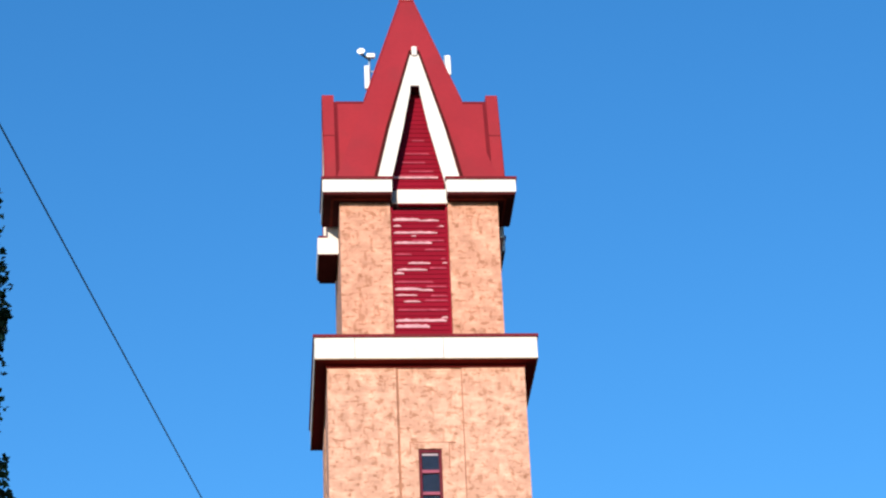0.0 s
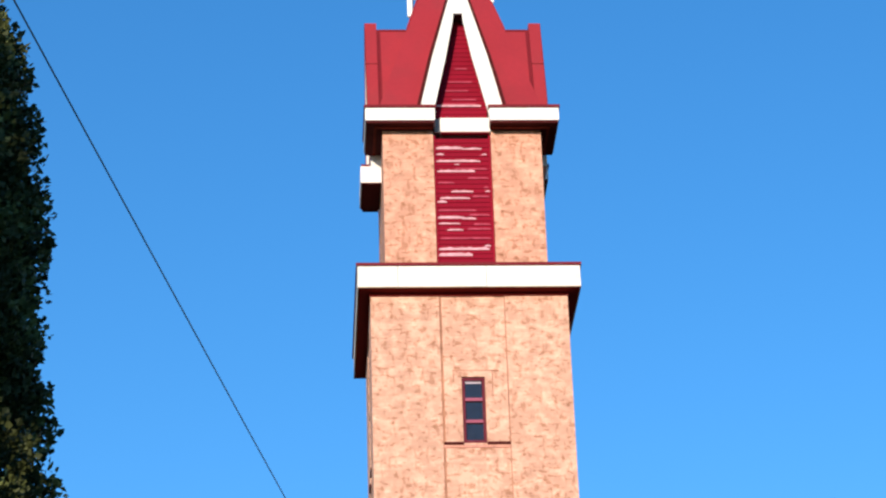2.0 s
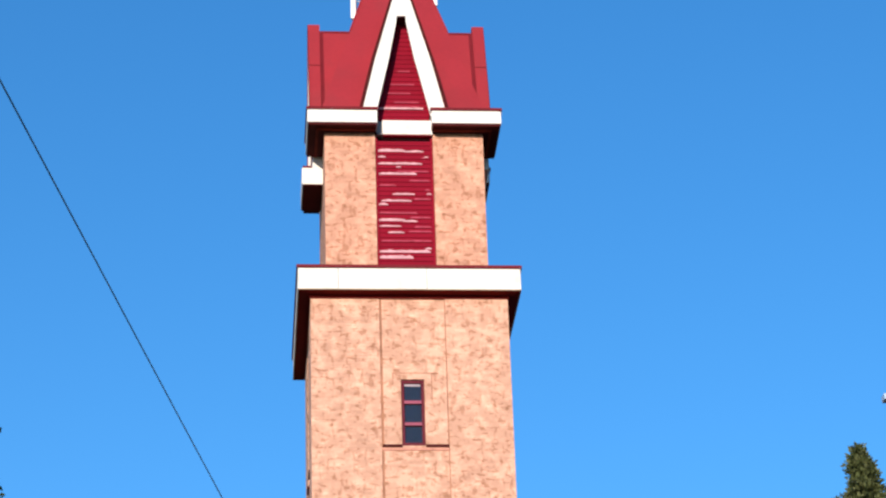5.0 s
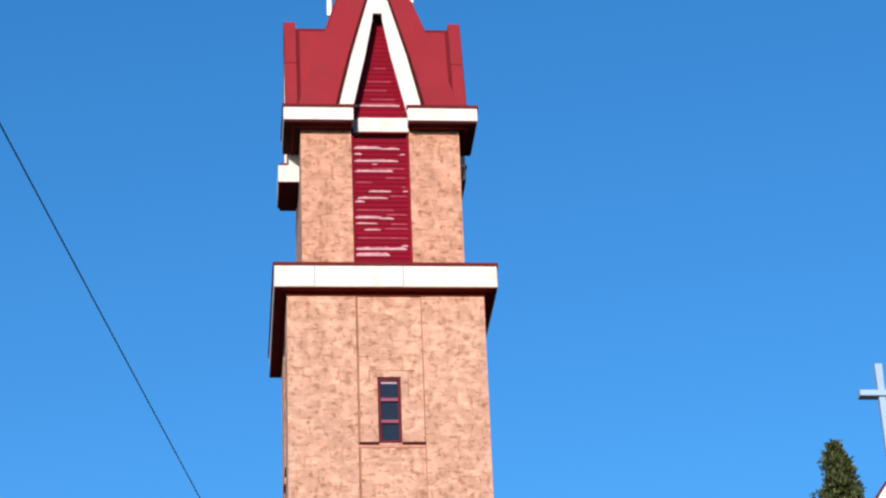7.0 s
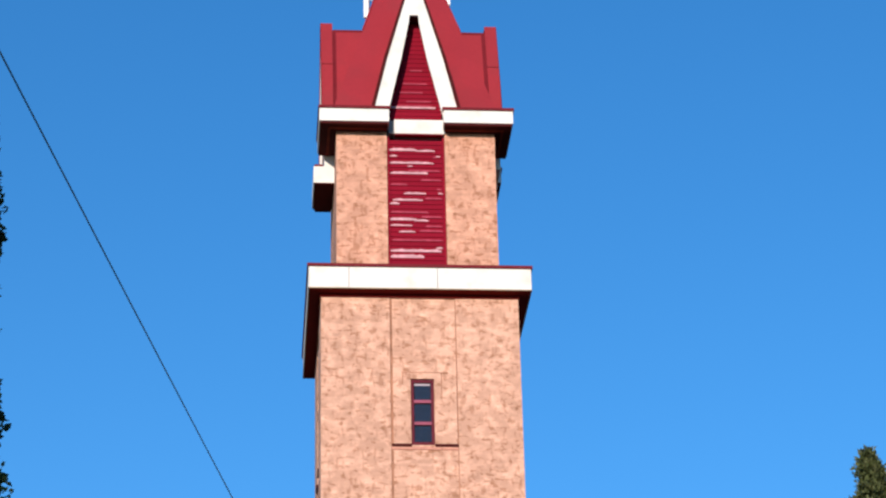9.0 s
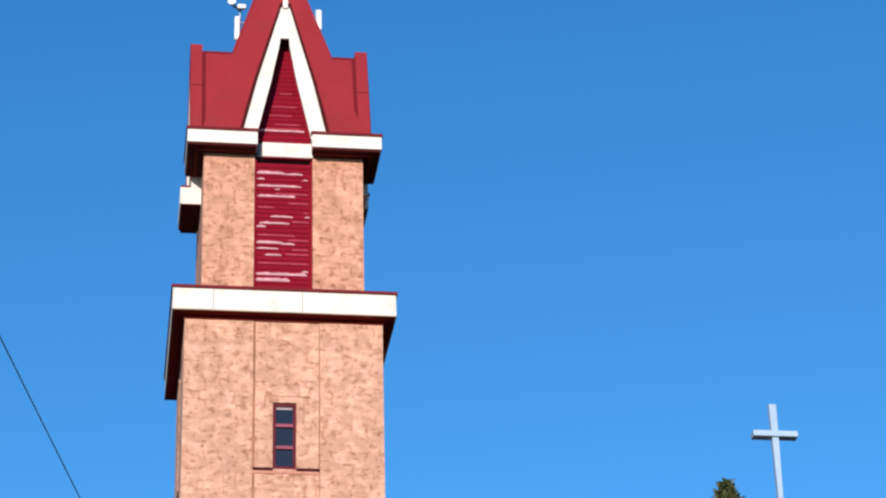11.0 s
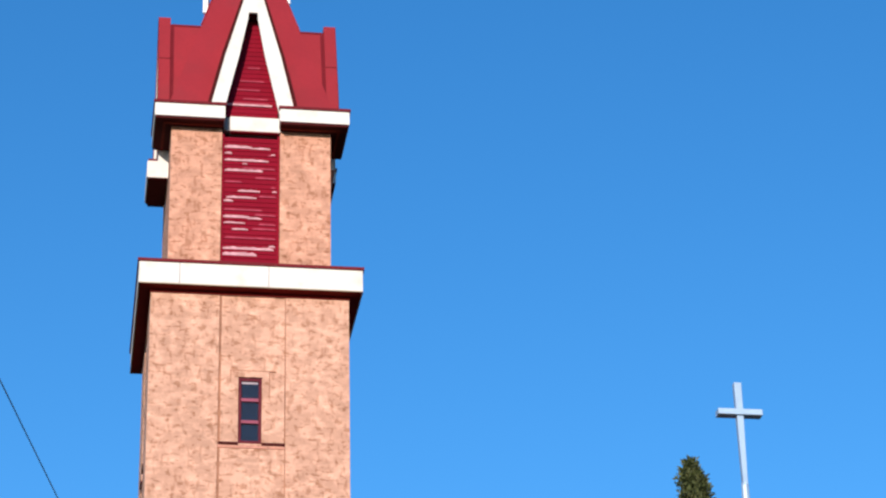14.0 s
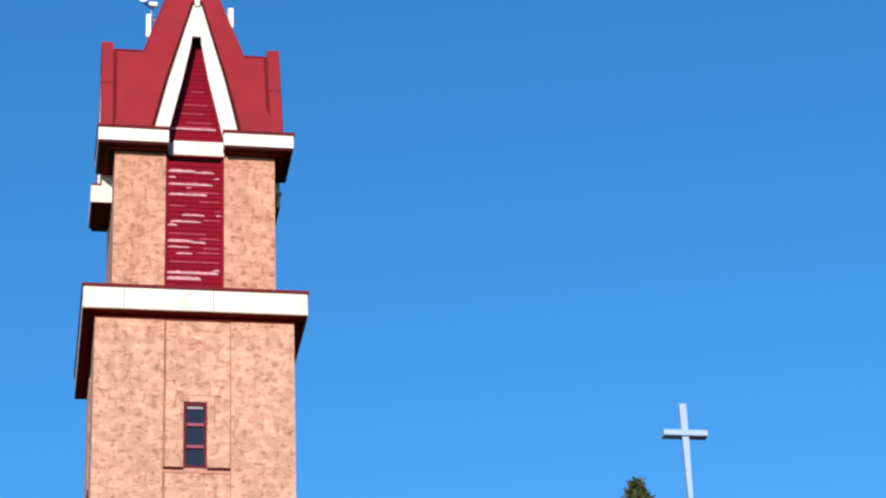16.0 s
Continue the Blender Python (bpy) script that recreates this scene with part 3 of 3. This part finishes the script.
cross = thing("roof_cross", "grey metal cross standing on the church gable", "cross", (9.64, -8.6, CT + 0.095))
part("upright", bevelled(prism(B(), [(-0.05, 0.3), (0.05, 0.3), (0.068, 1.8), (0.08, 2.57), (-0.08, 2.57), (-0.068, 1.8)], -0.07, 0.07), 0.008), STEEL, cross)
part("crossbar", bevelled(box(B(), -0.47, 0.47, -0.12, 0.12, 1.83, 1.96), 0.008), STEEL, cross)


# ---- trees ----
def foliage(name, mat, parent, count, size, radius, z0, z1, seed, bias, lump, loose, per, slim, deep, swell=0.0, dense=None):
    """A crown of small flat sprays in clumps, denser near its skin. radius(z) is the mean outline."""
    rg = np.random.default_rng(seed)
    clumps = count // per
    zc = z0 + (z1 - z0) * rg.random(clumps) ** bias
    if dense:
        zc = np.where(rg.random(clumps) < 0.8, rg.uniform(*dense, clumps), zc)
    ac = rg.random(clumps) * math.tau
    rc = np.array([radius(z) for z in zc]) * (1 - deep * rg.random(clumps) ** 1.6) * (1 + lump * (rg.random(clumps) - 0.5))
    rc += swell * (np.sin(5.3 * ac + 6.1 * zc) * np.sin(7.7 * zc - 3.1 * ac + 1.0) + 0.6 * np.sin(13.0 * zc + 9.0 * ac))
    which = rg.integers(0, clumps, count)
    spread = size * loose
    off = rg.normal(0, 1, (count, 3))
    off *= (rg.random(count) ** (1 / 3) * 1.6 / np.linalg.norm(off, axis=1))[:, None] * [spread, spread, spread * 1.25]
    px = rc[which] * np.cos(ac[which]) + off[:, 0]
    py = rc[which] * np.sin(ac[which]) + off[:, 1]
    pz = zc[which] + off[:, 2]
    out = np.stack([np.cos(ac[which]), np.sin(ac[which]), np.zeros(count)], 1)
    way = out * 0.7 + rg.normal(0, 0.55, (count, 3)) + [0, 0, 0.55]
    way /= np.linalg.norm(way, axis=1)[:, None]
    across = np.cross(way, rg.normal(0, 1, (count, 3)))
    across /= np.linalg.norm(across, axis=1)[:, None]
    base = np.stack([px, py, pz], 1)
    ln = size * rg.uniform(0.6, 1.5, count)[:, None]
    wd = ln * slim * rg.uniform(0.22, 0.42, count)[:, None]
    up = np.cross(across, way)
    verts = np.stack([base, base + way * ln * 0.5 + across * wd + up * wd * 0.3, base + way * ln, base + way * ln * 0.5 - across * wd + up * wd * 0.3], 1).reshape(-1, 3)
    me = bpy.data.meshes.new(name)
    me.from_pydata(verts.tolist(), [], np.arange(count * 4).reshape(-1, 4).tolist())
    me.materials.append(mat)
    ob = new(name, me)
    ob.parent = parent
    return ob


def tree(label, at, height, radius, mat, count, size, seed, z0, bias, lump, loose, per, slim=1.0, deep=0.42, swell=0.0, dense=None):
    t = thing("tree", label, "tree", at)
    rd = random.Random(seed)
    bm = B()
    for i in range(8):
        a, b = height * 0.96 * i / 8, height * 0.96 * (i + 1) / 8
        tube(bm, (0.05 * math.sin(i), 0.05 * math.cos(i * 2), a), (0.05 * math.sin(i + 1), 0.05 * math.cos(i * 2 + 2), b), 0.02 * (height - a) + 0.015, 0.02 * (height - b) + 0.015, 8)
    part("trunk", bm, BARK, t)
    bm = B()
    for i in range(70):
        z = z0 + (height - z0) * (i + 0.5) / 72
        a, r = rd.random() * math.tau, radius(z) * 0.8
        tube(bm, (0, 0, z - 0.3 * r), (r * math.cos(a), r * math.sin(a), z + 0.35 * r), 0.012 + 0.012 * r, 0.006, 5)
    part("limbs", bm, BARK, t)
    foliage("crown", mat, t, count, size, radius, z0, height, seed, bias, lump, loose, per, slim, deep, swell, dense)
    if deep > 0.5:
        inner = foliage("inner_foliage", mat, t, 110000, 0.06, lambda z: radius(z) * 0.91, z0, height, seed + 1, bias, 0.1, 0.8, 30, 1.1, 0.7, swell, dense)
        tagged(inner, "dense shaded foliage inside the crown")
    return t


def near_outline(z):
    """Radius of the columnar crown, lobed where sprays push out."""
    return float(np.interp(z, OUTLINE[::2], OUTLINE[1::2]))


OUTLINE = [0, 1.1, 5.5, 1.2, 6.3, 1.34, 6.49, 1.39, 6.69, 1.36, 6.89, 1.31, 7.09, 1.35, 7.15, 1.31, 7.29, 1.32, 7.49, 1.34, 7.67, 1.24, 7.84, 1.26, 8.02, 1.27, 8.19, 1.31, 8.41, 1.22, 8.63, 1.24, 8.89, 1.13, 9.08, 1.1, 9.31, 1.1, 11.5, 0.15]
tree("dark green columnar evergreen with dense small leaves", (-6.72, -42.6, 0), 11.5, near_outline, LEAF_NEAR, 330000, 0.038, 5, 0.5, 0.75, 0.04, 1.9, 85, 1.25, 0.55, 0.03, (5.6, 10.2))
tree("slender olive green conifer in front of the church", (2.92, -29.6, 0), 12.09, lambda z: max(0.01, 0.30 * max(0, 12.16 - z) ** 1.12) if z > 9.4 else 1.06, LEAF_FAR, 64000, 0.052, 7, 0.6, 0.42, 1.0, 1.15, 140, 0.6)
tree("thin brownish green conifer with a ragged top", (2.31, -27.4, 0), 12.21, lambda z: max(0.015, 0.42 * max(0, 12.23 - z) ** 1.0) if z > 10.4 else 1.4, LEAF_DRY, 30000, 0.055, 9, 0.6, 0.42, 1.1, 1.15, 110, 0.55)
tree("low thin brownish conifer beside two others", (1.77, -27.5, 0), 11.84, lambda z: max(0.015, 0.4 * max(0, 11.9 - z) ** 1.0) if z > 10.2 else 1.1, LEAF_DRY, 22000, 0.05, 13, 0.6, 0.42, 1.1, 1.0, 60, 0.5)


# ---- bricks ----
BL, BH, GAP = 0.25, 0.07, 0.006


def courses(x0, x1, z0, z1, y, holes=(), seed=0):
    """Bricks (x0, x1, z0, z1, front y) in stretcher bond on a face, leaving the holes."""
    rg = random.Random(seed)
    made = []
    n, z = 0, z0
    while z + BH * 0.5 < z1:
        top = min(z + BH, z1)
        x = x0 - (BL + GAP) * (0.5 if n % 2 else 0.0)
        while x < x1 - 0.02:
            a, b = max(x, x0), min(x + BL, x1)
            for h0, h1, hz0, hz1 in holes:
                if top > hz0 and z < hz1:
                    if h0 <= a < h1:
                        a = h1
                    if h0 < b <= h1:
                        b = h0
                    if a < h0 and b > h1:
                        b = h0
            if b - a > 0.03:
                made.append((a, b, z, top, y - rg.uniform(-0.0005, 0.0015)))
            x += BL + GAP
        z += BH + GAP
        n += 1
    return made


def brick_mesh(name, bricks, mat=BRICK, depth=0.018):
    bk = np.array(bricks)
    x0, x1, z0, z1, y = bk.T
    yb = y + depth
    verts = np.stack([np.stack(c, 1) for c in ((x0, y, z0), (x1, y, z0), (x1, y, z1), (x0, y, z1), (x0, yb, z0), (x1, yb, z0), (x1, yb, z1), (x0, yb, z1))], 1).reshape(-1, 3)
    faces = (np.arange(len(bk))[:, None, None] * 8 + np.array([(0, 1, 2, 3), (0, 4, 5, 1), (3, 2, 6, 7), (0, 3, 7, 4), (1, 5, 6, 2)])).reshape(-1, 4)
    me = bpy.data.meshes.new(name)
    me.from_pydata(verts.tolist(), [], faces.tolist())
    me.materials.append(mat)
    return me


whole = brick_mesh("brick", [(0, BL, 0, BH, 0)])
for k, m in enumerate(TURNS):
    wholes = []
    hole = [(PL, PR, 0, 27.13)]
    made = courses(-A1, A1 - 0.016, 0.0, Z1B, -A1, hole, 11 + k)
    made += courses(PL + 0.058, PR - 0.022, 0.0, 27.12, -A1 + 0.026, [(PL, PR, z0 - 0.08, z1 - 0.04) for z0, z1 in WINDOWS] + [(WX0, WX1, z1 - 0.05, z1 + 0.01) for z0, z1 in WINDOWS], 21 + k)
    if k == 0:
        pick = [b for b in made if 23.5 < b[2] < 25.6 and b[0] < -0.6 and abs(b[1] - b[0] - BL) < 1e-6]
        pick = pick[:200]
        wholes = [(b, shaft_walls[k]) for b in pick]
        keep = set(pick)
        made = [b for b in made if b not in keep]
    ob = part("brickwork", brick_mesh("brickwork", made), None, shaft_walls[k])
    tagged(ob, kind="stuff")
    for b, par in wholes:
        part("brick", whole, None, par, "", pose(b[0], b[4], b[2]))
    up = courses(-A2, -0.70, Z1T, Z2B, -A2, (), 31 + k)
    up += courses(0.70, A2 - 0.016, Z1T, Z2B, -A2, (), 41 + k)
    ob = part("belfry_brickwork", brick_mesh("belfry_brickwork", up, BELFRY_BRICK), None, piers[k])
    tagged(ob, kind="stuff")
